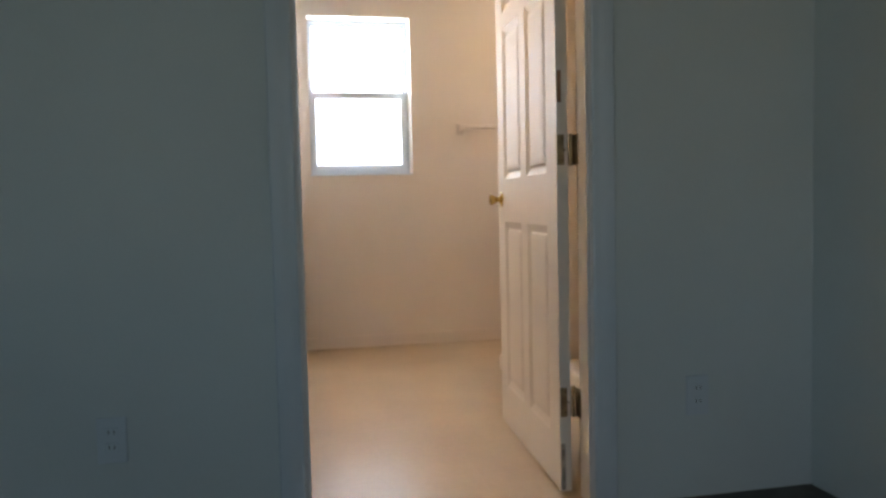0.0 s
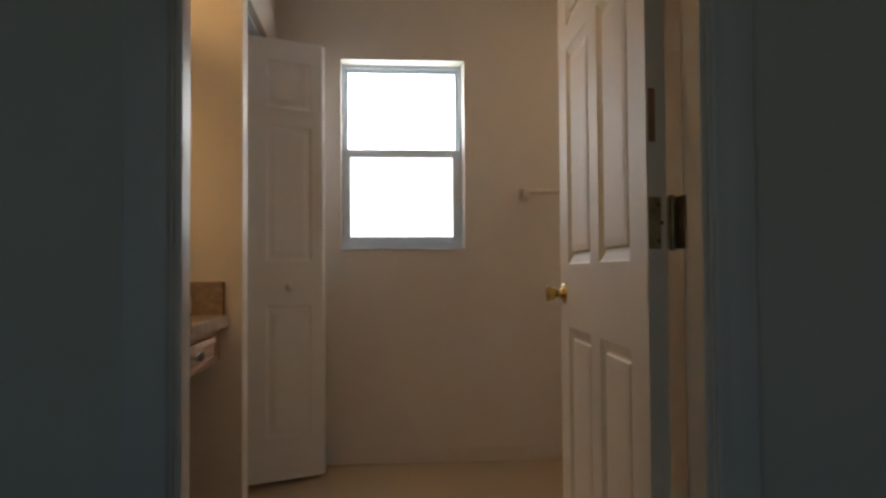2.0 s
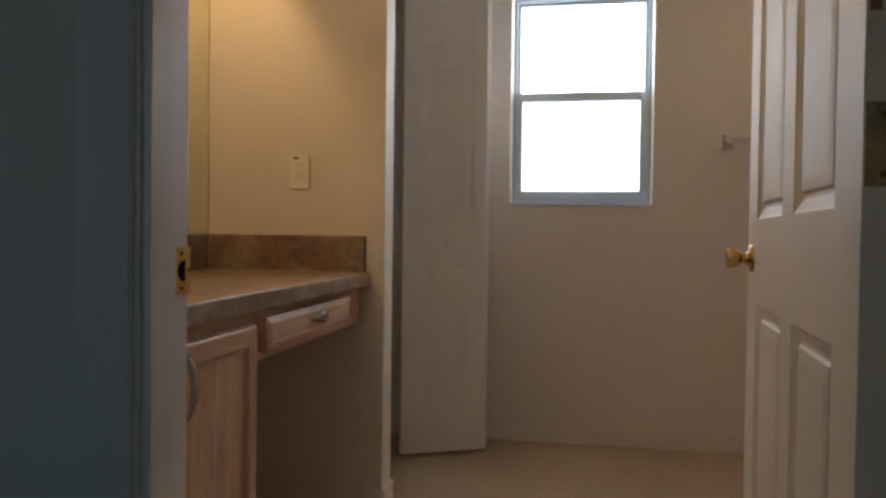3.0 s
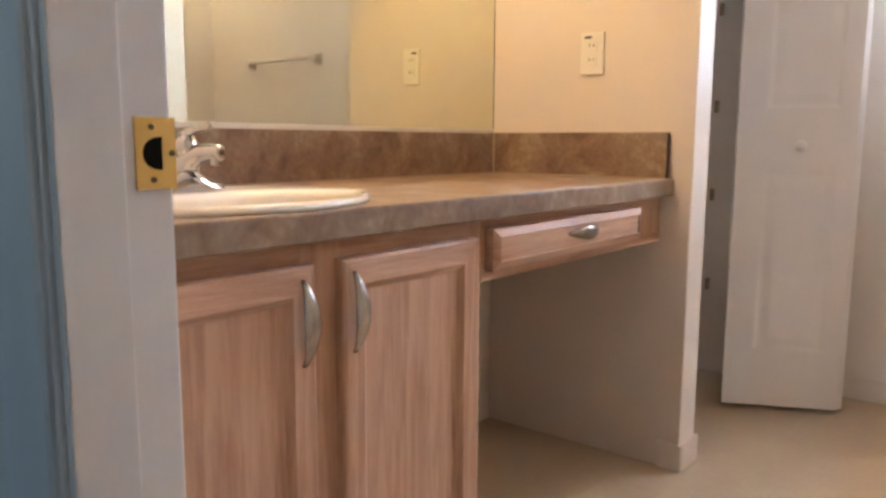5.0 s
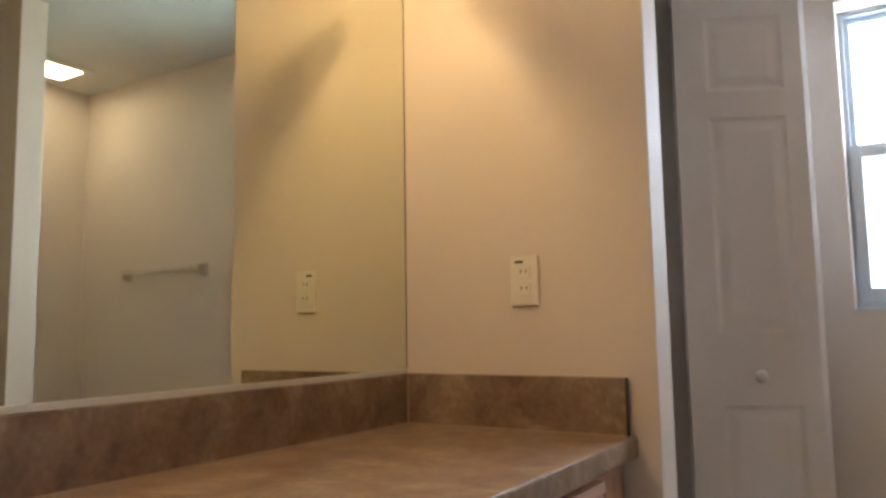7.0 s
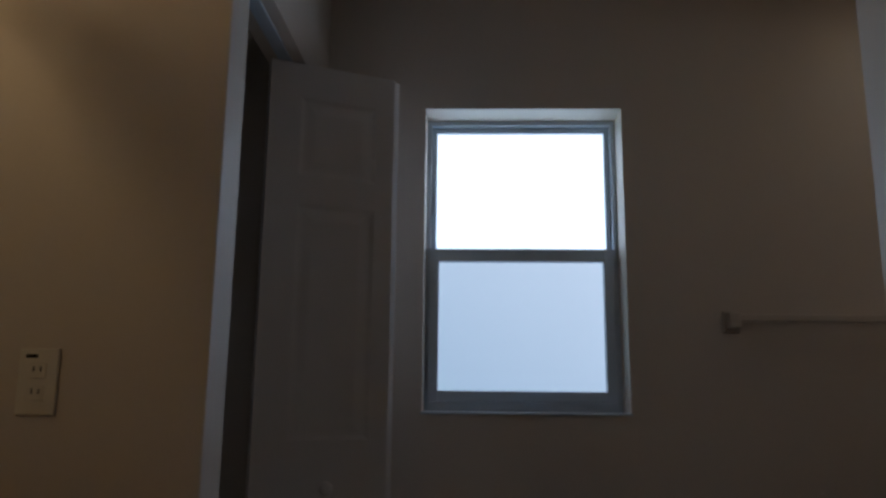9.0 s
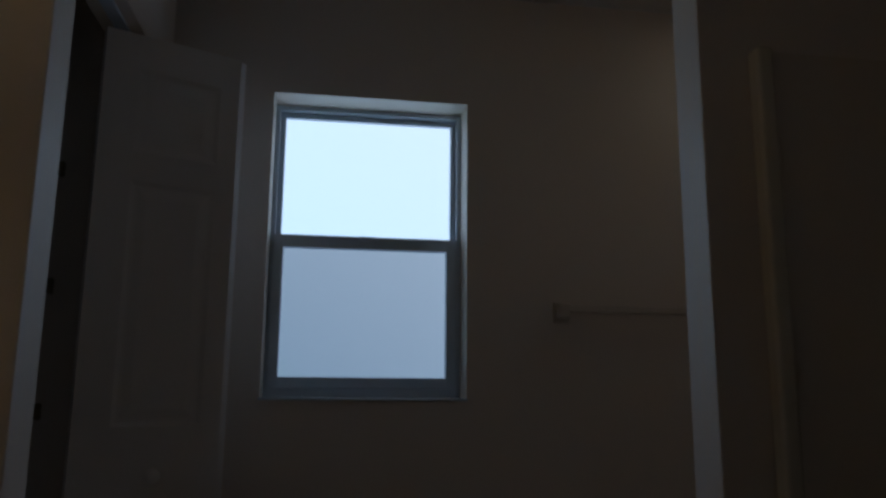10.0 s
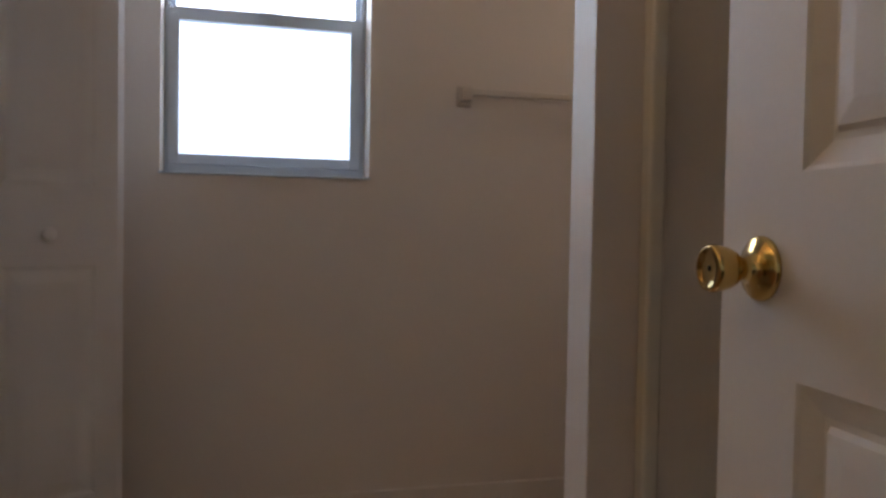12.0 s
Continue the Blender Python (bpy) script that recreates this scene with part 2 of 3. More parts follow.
def panelled(w, h, t, panels, rings, both=False, soft=0.0):
    """A slab from x 0 to w, z 0 to h, y 0 (its face) to t. Each panel (x0, x1, z0, z1) steps through rings of (inset, depth)."""
    bm = bmesh.new()
    xs = sorted({0, w, *[v for p in panels for v in p[:2]]})
    zs = sorted({0, h, *[v for p in panels for v in p[2:]]})
    for face, sign in ((0, 1), (t, -1)):
        for x0, x1 in zip(xs, xs[1:]):
            for z0, z1 in zip(zs, zs[1:]):
                inside = any(p[0] <= x0 and x1 <= p[1] and p[2] <= z0 and z1 <= p[3] for p in panels)
                if not inside or (face and not both):
                    bm.faces.new([bm.verts.new(v) for v in ((x0, face, z0), (x1, face, z0), (x1, face, z1), (x0, face, z1))])
        if face and not both:
            break
        for x0, x1, z0, z1 in panels:
            last = None
            for inset, depth in ((0, 0), *rings):
                y = face + sign * depth
                loop = [(x0 + inset, y, z0 + inset), (x1 - inset, y, z0 + inset), (x1 - inset, y, z1 - inset), (x0 + inset, y, z1 - inset)]
                if last:
                    for i in range(4):
                        bm.faces.new([bm.verts.new(v) for v in (last[i], last[(i + 1) % 4], loop[(i + 1) % 4], loop[i])])
                last = loop
            bm.faces.new([bm.verts.new(v) for v in last])
    for a, b in (((0, 0), (0, h)), ((0, h), (w, h)), ((w, h), (w, 0)), ((w, 0), (0, 0))):
        bm.faces.new([bm.verts.new(v) for v in ((a[0], 0, a[1]), (b[0], 0, b[1]), (b[0], t, b[1]), (a[0], t, a[1]))])
    bmesh.ops.remove_doubles(bm, verts=bm.verts, dist=0.00005)
    if soft:
        rim = [e for e in bm.edges if all(v.co.x < 1e-6 for v in e.verts) or all(v.co.x > w - 1e-6 for v in e.verts)]
        rim = [e for e in rim if abs(e.verts[0].co.y - e.verts[1].co.y) < 1e-6]
        bmesh.ops.bevel(bm, geom=rim, offset=soft, segments=3, affect="EDGES")
    return bm


# ---- structure ----
H = 2.50
LJ, RJ = -0.070, 0.762          # the two jamb faces of the doorway
WIN = (0.063, 0.708, 1.112, 2.10)
YW = 2.795                     # window wall
YP = 1.778                     # wall at the vanity's end
XB = -0.267                    # closet front

structure("floor", boxes((XM, 2.06, 0.0, 2.9, -0.1, 0.0)), VINYL, "worn beige sheet vinyl bathroom floor", "floor")
structure("bedroom_floor", boxes((-2.6, 1.494, -4.0, 0.0, -0.1, 0.004)), CARPET, "dark taupe carpet on the bedroom floor", "carpet")
structure("ceiling", boxes((-1.03, 2.16, 0.0575, 2.98, H, H + 0.1)), CEILING, "white textured bathroom ceiling", "ceiling")
structure("bedroom_ceiling", boxes((-2.7, 1.594, -4.1, 0.0575, H, H + 0.1)), CEILING, "white textured bedroom ceiling", "ceiling")
DT = 2.075
structure("wall_door", boxes((-2.7, LJ - 0.02, 0.0, 0.0575, 0, H), (RJ + 0.02, 2.16, 0.0, 0.0575, 0, H), (LJ - 0.02, RJ + 0.02, 0.0, 0.0575, DT, H)),
          BED_PAINT, "pale grey bedroom wall round the doorway", "wall")
structure("wall_door_inner", boxes((-1.03, LJ - 0.02, 0.0575, 0.100, 0, H), (RJ + 0.02, 2.16, 0.0575, 0.100, 0, H), (LJ - 0.02, RJ + 0.02, 0.0575, 0.100, DT, H)),
          PAINT, "warm white bathroom side of the doorway wall", "wall")
structure("wall_bedroom_right", boxes((1.494, 1.594, -4.1, 0.0, 0, H)), BED_PAINT, "pale grey bedroom side wall", "wall")
# both walls are out of view; their openings are added for the lamps
structure("wall_bedroom_left", boxes((-2.7, -2.6, -4.1, 0.0, 0, 0.88), (-2.7, -2.6, -4.1, 0.0, 2.12, H), (-2.7, -2.6, -4.1, -3.67, 0.88, 2.12), (-2.7, -2.6, -2.53, 0.0, 0.88, 2.12)),
          BED_PAINT, "pale grey bedroom wall with an opening added for a lamp", "wall")
structure("wall_bedroom_back", boxes((-2.6, 1.494, -4.1, -4.0, 0, 0.88), (-2.6, 1.494, -4.1, -4.0, 2.12, H), (-2.6, -0.32, -4.1, -4.0, 0.88, 2.12), (0.82, 1.494, -4.1, -4.0, 0.88, 2.12)),
          BED_PAINT, "pale grey bedroom back wall with an opening added for a lamp", "wall")
structure("wall_vanity", boxes((-1.03, XM, 0.100, YW, 0, H)), PAINT, "warm white wall behind the vanity", "wall")
structure("wall_partition", boxes((XM, XB, YP, 1.89, 0, H), bevel=0.004), PAINT, "warm white partition between vanity and closet", "wall")
structure("closet_header", boxes((-0.372, XB, 1.89, YW, 2.10, H)), PAINT, "white wall over the closet opening", "wall")
structure("wall_window", boxes((-1.03, WIN[0], YW, 2.98, 0, H), (WIN[1], 2.16, YW, 2.98, 0, H), (WIN[0], WIN[1], YW, 2.98, 0, WIN[2] - 0.007), (WIN[0], WIN[1], YW, 2.98, WIN[3], H)),
          PAINT, "warm white wall with a recessed window", "wall")
structure("wall_right", boxes((2.06, 2.16, 0.100, YW, 0, H)), PAINT, "warm white bathroom end wall", "wall")
structure("wall_shower", boxes((1.035, 2.06, 1.81, 1.925, 0, H), bevel=0.004), PAINT, "warm white partition beside the shower", "wall")


def baseboard(name, x0, x1, y0, y1):
    bm = boxes((x0, x1, y0, y1, 0.0, 0.078), bevel=0.005)
    structure(name, bm, BASE, "off-white painted baseboard", "baseboard")


baseboard("baseboard", XB - 0.1, 2.06, YW - 0.009, YW)
baseboard("baseboard", -0.33, XB + 0.012, YP - 0.012, YP)
baseboard("baseboard", XB, XB + 0.012, YP, 1.895)
baseboard("baseboard", 1.023, 1.035, 1.81, 1.925)
baseboard("baseboard", 1.023, 2.06, 1.925, 1.937)

# doorway: jambs, stops, casing
jamb = structure("door_frame", boxes((LJ - 0.02, LJ, -0.002, 0.102, 0, 2.055), (RJ, RJ + 0.02, -0.002, 0.102, 0, 2.055), (LJ - 0.02, RJ + 0.02, -0.002, 0.102, 2.055, 2.075), bevel=0.0025),
                 TRIM, "white painted door jamb with a brass strike plate", "door frame")
part("stop", boxes((LJ, LJ + 0.011, 0.002, 0.056, 0, 2.055), bevel=0.002), TRIM, jamb)
part("stop", boxes((RJ - 0.011, RJ, 0.002, 0.056, 0, 2.055), bevel=0.002), TRIM, jamb)
part("stop", boxes((LJ + 0.011, RJ - 0.011, 0.002, 0.056, 2.044, 2.055), bevel=0.002), TRIM, jamb)

# shade in the corner behind each stop, painted as a thin dark strip
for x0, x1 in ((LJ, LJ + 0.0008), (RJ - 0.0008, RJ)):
    part("stop_shade", boxes((x0, x1, 0.0562, 0.0592, 0, 2.05)), WORN, jamb, "shadow line beside the stop, drawn as a dark strip")


def casing(y0, s, mat, name):
    """A moulded strip mitred round three sides of the doorway; s is the way it stands proud."""
    w, g = 0.066, 0.006
    prof = [(0.0, 0.0), (0.0, 0.006), (0.004, 0.009), (0.020, 0.011), (0.036, 0.0145), (0.050, 0.016), (0.062, 0.016), (0.066, 0.012), (0.066, 0.0)]
    bm = bmesh.new()
    rows = []
    for corner in range(4):
        row = []
        for u, d in prof:
            x = (LJ - g - u) if corner < 2 else (RJ + g + u)
            z = 0.0 if corner in (0, 3) else 2.06 + u
            row.append(bm.verts.new((x, y0 + s * d, z)))
        rows.append(row)
    for a, c in zip(rows, rows[1:]):
        for k in range(len(prof) - 1):
            bm.faces.new((a[k], a[k + 1], c[k + 1], c[k]))
    structure(name, bm, mat, "painted moulded casing round the doorway", "door casing")


casing(0.0, -1, BED_TRIM, "trim")
casing(0.100, 0.5, TRIM, "trim")

# ---- doorway things ----
# strike plate on the latch jamb
strike = part("strike_plate", boxes((LJ, LJ + 0.002, 0.0690, 0.1050, 0.889, 0.947), bevel=0.0009), BRASS, jamb, "polished brass strike plate")
bm = bmesh.new()
arc = [(0.0920 - 0.0165 * math.sin(math.pi * i / 18) ** 0.8, 0.918 + 0.0132 * math.cos(math.pi * i / 18)) for i in range(19)]
low, high = [[bm.verts.new((LJ + x, y, z)) for y, z in arc] for x in (0.001, 0.0026)]
bm.faces.new(high)
for i in range(19):
    bm.faces.new((low[i], low[(i + 1) % 19], high[(i + 1) % 19], high[i]))
part("latch_hole", bm, DARK, strike, "dark half-round latch hole")
for y, z in ((0.0840, 0.8968), (0.0840, 0.9392), (0.1015, 0.918)):
    screw = part("screw", lathe([(0.0026, 0.0), (0.0026, 0.0006), (0.0016, 0.0010)], "X", 14), SCREW, strike)
    screw.location = (LJ + 0.002, y, z)
    part("slot", boxes((0.0008, 0.0013, -0.0016, 0.0016, -0.0003, 0.0003)), DARK, screw)

# the open door, hinged on the far side of the jamb
door = new("door_1")
door.matrix_world = pose(0.748, 0.124, 0.012, 0, 0, 0)
tagged(door, "off-white six-panel interior door standing open with a brass knob", "door", kind="structure")
DW, DH, DTK = 0.822, 2.03, 0.035
cols = ((0.110, 0.369), (0.460, 0.708))
rows = ((0.165, 0.824), (0.992, 1.572), (1.638, 1.935))
leaf = part("door_leaf", panelled(DW, DH, DTK, [(a, b, c, d) for a, b in cols for c, d in rows], [(0.004, 0.003), (0.022, 0.010), (0.028, 0.0105), (0.032, 0.005), (0.05, 0.003)], both=True), DOOR_WHITE, door)
# the leaf's own x runs from the latch edge to the hinge, its face (y 0) towards the vanity
DC, DS = math.cos(radians(86.5)), math.sin(radians(86.5))
LEAF_M = Matrix(((-DC, DS, 0, -0.042 + DW * DC), (-DS, -DC, 0, DW * DS), (0, 0, 1, 0), (0, 0, 0, 1)))
leaf.matrix_local = LEAF_M
for z in (0.234, 1.011):
    hinge = part("hinge", boxes((-0.040, -0.004, -0.0015, 0.0015, z, z + 0.092), bevel=0.0008), OLD_BRASS, door, "tarnished brass hinge")
    part("hinge_leaf", boxes((0.0115, 0.0138, -0.036, 0.004, z, z + 0.092), bevel=0.0008), OLD_BRASS, hinge)
    for dz in (0.014, 0.046, 0.078):
        part("screw", lathe([(0.0034, 0.0), (0.0034, 0.0005), (0.0018, 0.0009)], "X", 12), SCREW, hinge).matrix_local = pose(-0.022 + (0.006 if dz == 0.046 else 0), -0.0016, z + dz, 0, 0, -90)
    part("knuckle", lathe([(0.0055, z - 0.003), (0.0055, z + 0.095)], "Z", 14), OLD_BRASS, hinge).location = (0.006, 0.006, 0)
part("paint_wear", boxes((-0.040, -0.010, -0.001, 0.001, 0.004, 0.15)), WORN, door, "chipped paint on the door edge")
part("mortise", boxes((-0.038, -0.008, -0.001, 0.001, 1.20, 1.295)), RAW_WOOD, door, "bare brown hinge mortise")


def door_knob():
    knob = part("door_knob", lathe([(0.0, 0), (0.033, 0.0), (0.033, 0.003), (0.030, 0.007), (0.020, 0.011), (0.0125, 0.016), (0.0110, 0.026), (0.0135, 0.031),
                                    (0.0185, 0.037), (0.0215, 0.045), (0.0238, 0.057), (0.0240, 0.062), (0.0225, 0.066), (0.0195, 0.0675), (0.0180, 0.0655), (0.010, 0.0645), (0.0, 0.0645)], "Z", 40, cap=False), BRASS, door, "polished brass round knob", smooth=True)
    return knob


fx = LEAF_M @ Vector((0.060, 0, 0.912))
k = door_knob()
k.matrix_local = Matrix.Translation(fx) @ Vector((-DS, DC, 0)).to_track_quat("Z", "Y").to_matrix().to_4x4() @ Matrix.Diagonal((0.86, 0.86, 0.76, 1))
part("keyhole", lathe([(0.003, 0.0640), (0.003, 0.0652)], "Z", 12), DARK, k)

# ---- window ----
win = new("window_1")
win.location = (WIN[0], 0, WIN[2])
tagged(win, "white single-hung window with frosted panes over a sill", "window", kind="structure")
W, HW = WIN[1] - WIN[0], WIN[3] - WIN[2]


def ring(x0, x1, z0, z1, t, y0, y1, low=None, high=None):
    low, high = low or t, high or t
    return boxes((x0, x0 + t, y0, y1, z0, z1), (x1 - t, x1, y0, y1, z0, z1), (x0 + t, x1 - t, y0, y1, z0, z0 + low), (x0 + t, x1 - t, y0, y1, z1 - high, z1), bevel=0.002)


part("window_frame", ring(0, W, 0, HW, 0.015, 2.912, 2.975, 0.03), ALU, win)
upper = part("upper_sash", ring(0.015, W - 0.015, 0.505, HW - 0.015, 0.018, 2.942, 2.962, 0.03), ALU, win)
lower = part("lower_sash", ring(0.010, W - 0.016, 0.03, 0.535, 0.034, 2.905, 2.938, 0.035, 0.042), ALU, win)
for sash, b in ((upper, (0.031, W - 0.031, 2.950, 2.954, 0.53, HW - 0.031)), (lower, (0.04, W - 0.04, 2.920, 2.924, 0.06, 0.507))):
    pane = part("pane", boxes(b), GLASS, sash, "frosted glass pane")
    pane.visible_shadow = False
part("sash_lock", boxes((W * 0.5 - 0.03, W * 0.5 + 0.03, 2.894, 2.905, 0.520, 0.534), bevel=0.003), ALU, lower)
part("window_sill", boxes((-0.004, W + 0.004, YW - 0.010, 2.975, -0.007, 0.0), bevel=0.002), ALU, win, "thin white sill")
# insect screen outside the lower sash
scr = bpy.data.materials.new("grey_insect_screen")
scr.use_nodes = True
sn, sl = scr.node_tree.nodes, scr.node_tree.links
mixs, tr = sn.new("ShaderNodeMixShader"), sn.new("ShaderNodeBsdfTransparent")
sn["Principled BSDF"].inputs["Base Color"].default_value = (0.05, 0.055, 0.06, 1)
mixs.inputs[0].default_value = 0.47
sl.new(tr.outputs[0], mixs.inputs[1])
sl.new(sn["Principled BSDF"].outputs[0], mixs.inputs[2])
sl.new(mixs.outputs[0], sn["Material Output"].inputs["Surface"])
part("insect_screen", boxes((0.03, W - 0.03, 2.968, 2.969, 0.03, 0.52)), scr, win, "fine grey insect screen")

# overcast sky beyond the glass
bd = bpy.data.materials.new("hazy_daylight")
bd.use_nodes = True
bn, bl = bd.node_tree.nodes, bd.node_tree.links
em = bn.new("ShaderNodeEmission")
geo, sep, rmp = bn.new("ShaderNodeTexCoord"), bn.new("ShaderNodeVectorMath"), bn.new("ShaderNodeValToRGB")
sep.operation = "DOT_PRODUCT"
sep.inputs[1].default_value = (0.35, 0.0, 0.55)
bl.new(geo.outputs["Generated"], sep.inputs[0])
bl.new(sep.outputs["Value"], rmp.inputs["Fac"])
rmp.color_ramp.elements[0].position, rmp.color_ramp.elements[0].color = 0.30, (0.55, 0.72, 0.86, 1)
rmp.color_ramp.elements[1].position, rmp.color_ramp.elements[1].color = 0.54, (0.90, 1.04, 1.14, 1)
# green glow low on the card, out of view, added to tint the window head
rmp.color_ramp.elements.new(0.17).color = (0.36, 0.62, 0.46, 1)
bl.new(rmp.outputs["Color"], em.inputs["Color"])
em.inputs["Strength"].default_value = WINDOW_S
bl.new(em.outputs[0], bn["Material Output"].inputs["Surface"])
sky_card = part("backdrop", boxes((-1.4, 2.2, 3.9, 3.92, 0.2, 4.0)), bd)
tagged(sky_card, "bright hazy sky outside the window", "sky", kind="structure")

# ---- vanity ----
CT = 0.829
FX = -0.353                    # face frame
vanity = new("vanity_cabinet")
vanity.location = (FX, 0.116, 0)
tagged(vanity, "pickled oak vanity base cabinet with two doors and arched nickel pulls", "cabinet")


def local(b, o):
    return (b[0] - o[0], b[1] - o[0], b[2] - o[1], b[3] - o[1], b[4], b[5])


VO = (FX, 0.116)
part("carcass", boxes(local((XM + 0.002, FX - 0.02, 0.103, 0.120, 0.0, CT - 0.046), VO), local((XM + 0.002, FX - 0.02, 0.908, 0.925, 0.0, CT - 0.046), VO),
                      local((XM + 0.002, FX - 0.02, 0.136, 0.908, 0.10, 0.118), VO), local((FX - 0.09, FX - 0.07, 0.136, 0.908, 0.0, 0.10), VO)), OAK_Z, vanity)
for y0, y1 in ((0.103, 0.150), (0.475, 0.555), (0.880, 0.925)):
    part("stile", boxes(local((FX - 0.02, FX, y0, y1, 0.10, CT - 0.046), VO), bevel=0.0012), OAK_Z, vanity)
for z0, z1 in ((0.10, 0.15), (0.745, CT - 0.046)):
    for y0, y1 in ((0.150, 0.475), (0.555, 0.880)):
        part("rail", boxes(local((FX - 0.02, FX - 0.0005, y0, y1, z0, z1), VO)), OAK_Y, vanity)


def arch_pull(name, parent, z0, z1, y, x, upright=True, mat=PULL):
    """A bowed, tapering pull whose feet stand at both ends."""
    n = 13
    pts, radii = [], []
    for i in range(n):
        s = i / (n - 1)
        bow = 0.021 * math.sin(math.pi * s) ** 0.7
        pts.append((x + bow, y, z0 + (z1 - z0) * s) if upright else (x + bow, z0 + (z1 - z0) * s, y))
        radii.append(0.0020 + 0.0088 * math.sin(math.pi * s))
    bm = bmesh.new()
    rings = []
    for p, r in zip(pts, radii):
        ringv = []
        for k in range(12):
            a = 2 * math.pi * k / 12
            off = (0.0045 * math.cos(a), r * 1.5 * math.sin(a))
            ringv.append(bm.verts.new((p[0] + off[0], p[1] + off[1], p[2]) if upright else (p[0] + off[0], p[1], p[2] + off[1])))
        rings.append(ringv)
    for a, b in zip(rings, rings[1:]):
        for k in range(12):
            bm.faces.new((a[k], a[(k + 1) % 12], b[(k + 1) % 12], b[k]))
    bm.faces.new(rings[0])
    bm.faces.new(rings[-1])
    return part(name, bm, mat, parent, "brushed nickel arched pull", smooth=True)


def mitred(length, wide, thick, inner, along):
    """One frame member of a door, mitred at both ends, stepping down to the panel."""
    bm = bmesh.new()
    prof = [(0.0, 0.0), (0.0, thick - 0.007), (0.0018, thick - 0.0025), (0.006, thick), (wide - 0.012, thick), (wide - 0.007, thick - 0.004), (wide, inner), (wide, 0.0)]
    ends = []
    for end in (0, 1):
        vs = []
        for u, w in prof:
            s = u if end == 0 else length - u
            vs.append(bm.verts.new((w, s, u) if along == "Y" else (w, u, s)))
        ends.append(vs)
    n = len(prof)
    for i in range(n):
        bm.faces.new((ends[0][i], ends[0][(i + 1) % n], ends[1][(i + 1) % n], ends[1][i]))
    bm.faces.new(ends[0])
    bm.faces.new(ends[1])
    return bm


def cabinet_door(y0, y1, z0, z1, pull_y):
    w, h, fw, th = y1 - y0, z1 - z0, 0.056, 0.019
    d = part("door", boxes((0.002, 0.009, fw - 0.004, w - fw + 0.004, fw - 0.004, h - fw + 0.004)), OAK_Z, vanity, "oak cabinet door with a recessed flat panel")
    d.location = (0.0005, y0 - 0.116, z0)
    part("rail", mitred(w, fw, th, 0.009, "Y"), OAK_Y, d)
    r = part("rail", mitred(w, fw, th, 0.009, "Y"), OAK_Y, d)
    r.matrix_local = Matrix.Translation((0, w, h)) @ Matrix.Rotation(math.pi, 4, "X")
    part("stile", mitred(h, fw, th, 0.009, "Z"), OAK_Z, d)
    s = part("stile", mitred(h, fw, th, 0.009, "Z"), OAK_Z, d)
    s.matrix_local = Matrix.Translation((0, w, h)) @ Matrix.Rotation(math.pi, 4, "X")
    arch_pull("handle", d, 0.600 - z0, 0.730 - z0, pull_y - y0, th + 0.001)


cabinet_door(0.143, 0.490, 0.135, 0.750, 0.463)
cabinet_door(0.545, 0.895, 0.135, 0.750, 0.566)

# knee-space apron with one drawer
apron = new("vanity_drawer_apron")
apron.location = (FX, 0.9265, 0)
tagged(apron, "oak apron over the knee space with one shallow drawer", "drawer unit")
AO = (FX, 0.9265)
part("rail", boxes(local((FX - 0.02, FX, 0.9265, YP - 0.002, 0.657, 0.682), AO), bevel=0.0012), OAK_Y, apron)
part("rail", boxes(local((FX - 0.02, FX, 0.9265, YP - 0.002, 0.752, CT - 0.046), AO)), OAK_Y, apron)
part("stile", boxes(local((FX - 0.02, FX - 0.0005, 0.9265, 0.965, 0.682, 0.752), AO)), OAK_Z, apron)
part("stile", boxes(local((FX - 0.02, FX - 0.0005, 1.585, YP - 0.002, 0.682, 0.752), AO)), OAK_Z, apron)
part("drawer_box", boxes(local((-0.80, FX - 0.021, 0.97, 1.58, 0.684, 0.75), AO)), OAK_Y, apron)
dw, dh = 0.665, 0.084
front = part("drawer_front", panelled(dw, dh, 0.019, [(0.004, dw - 0.004, 0.004, dh - 0.004)], [(0.002, -0.0015), (0.014, -0.006), (0.0155, -0.0025), (0.0165, -0.0025)]), OAK_X, apron, "pale oak drawer front with a bevelled edge")
front.matrix_local = Matrix(((0, -1, 0, 0.0195), (1, 0, 0, 0.942 - 0.9265), (0, 0, 1, 0.678), (0, 0, 0, 1)))
arch_pull("handle", apron, 1.226 - 0.9265, 1.358 - 0.9265, 0.726, 0.0215, upright=False)

# countertop with an oval cut-out
SC = (-0.535, 0.465)
SA, SB = 0.212, 0.270          # the basin's half sizes across and along


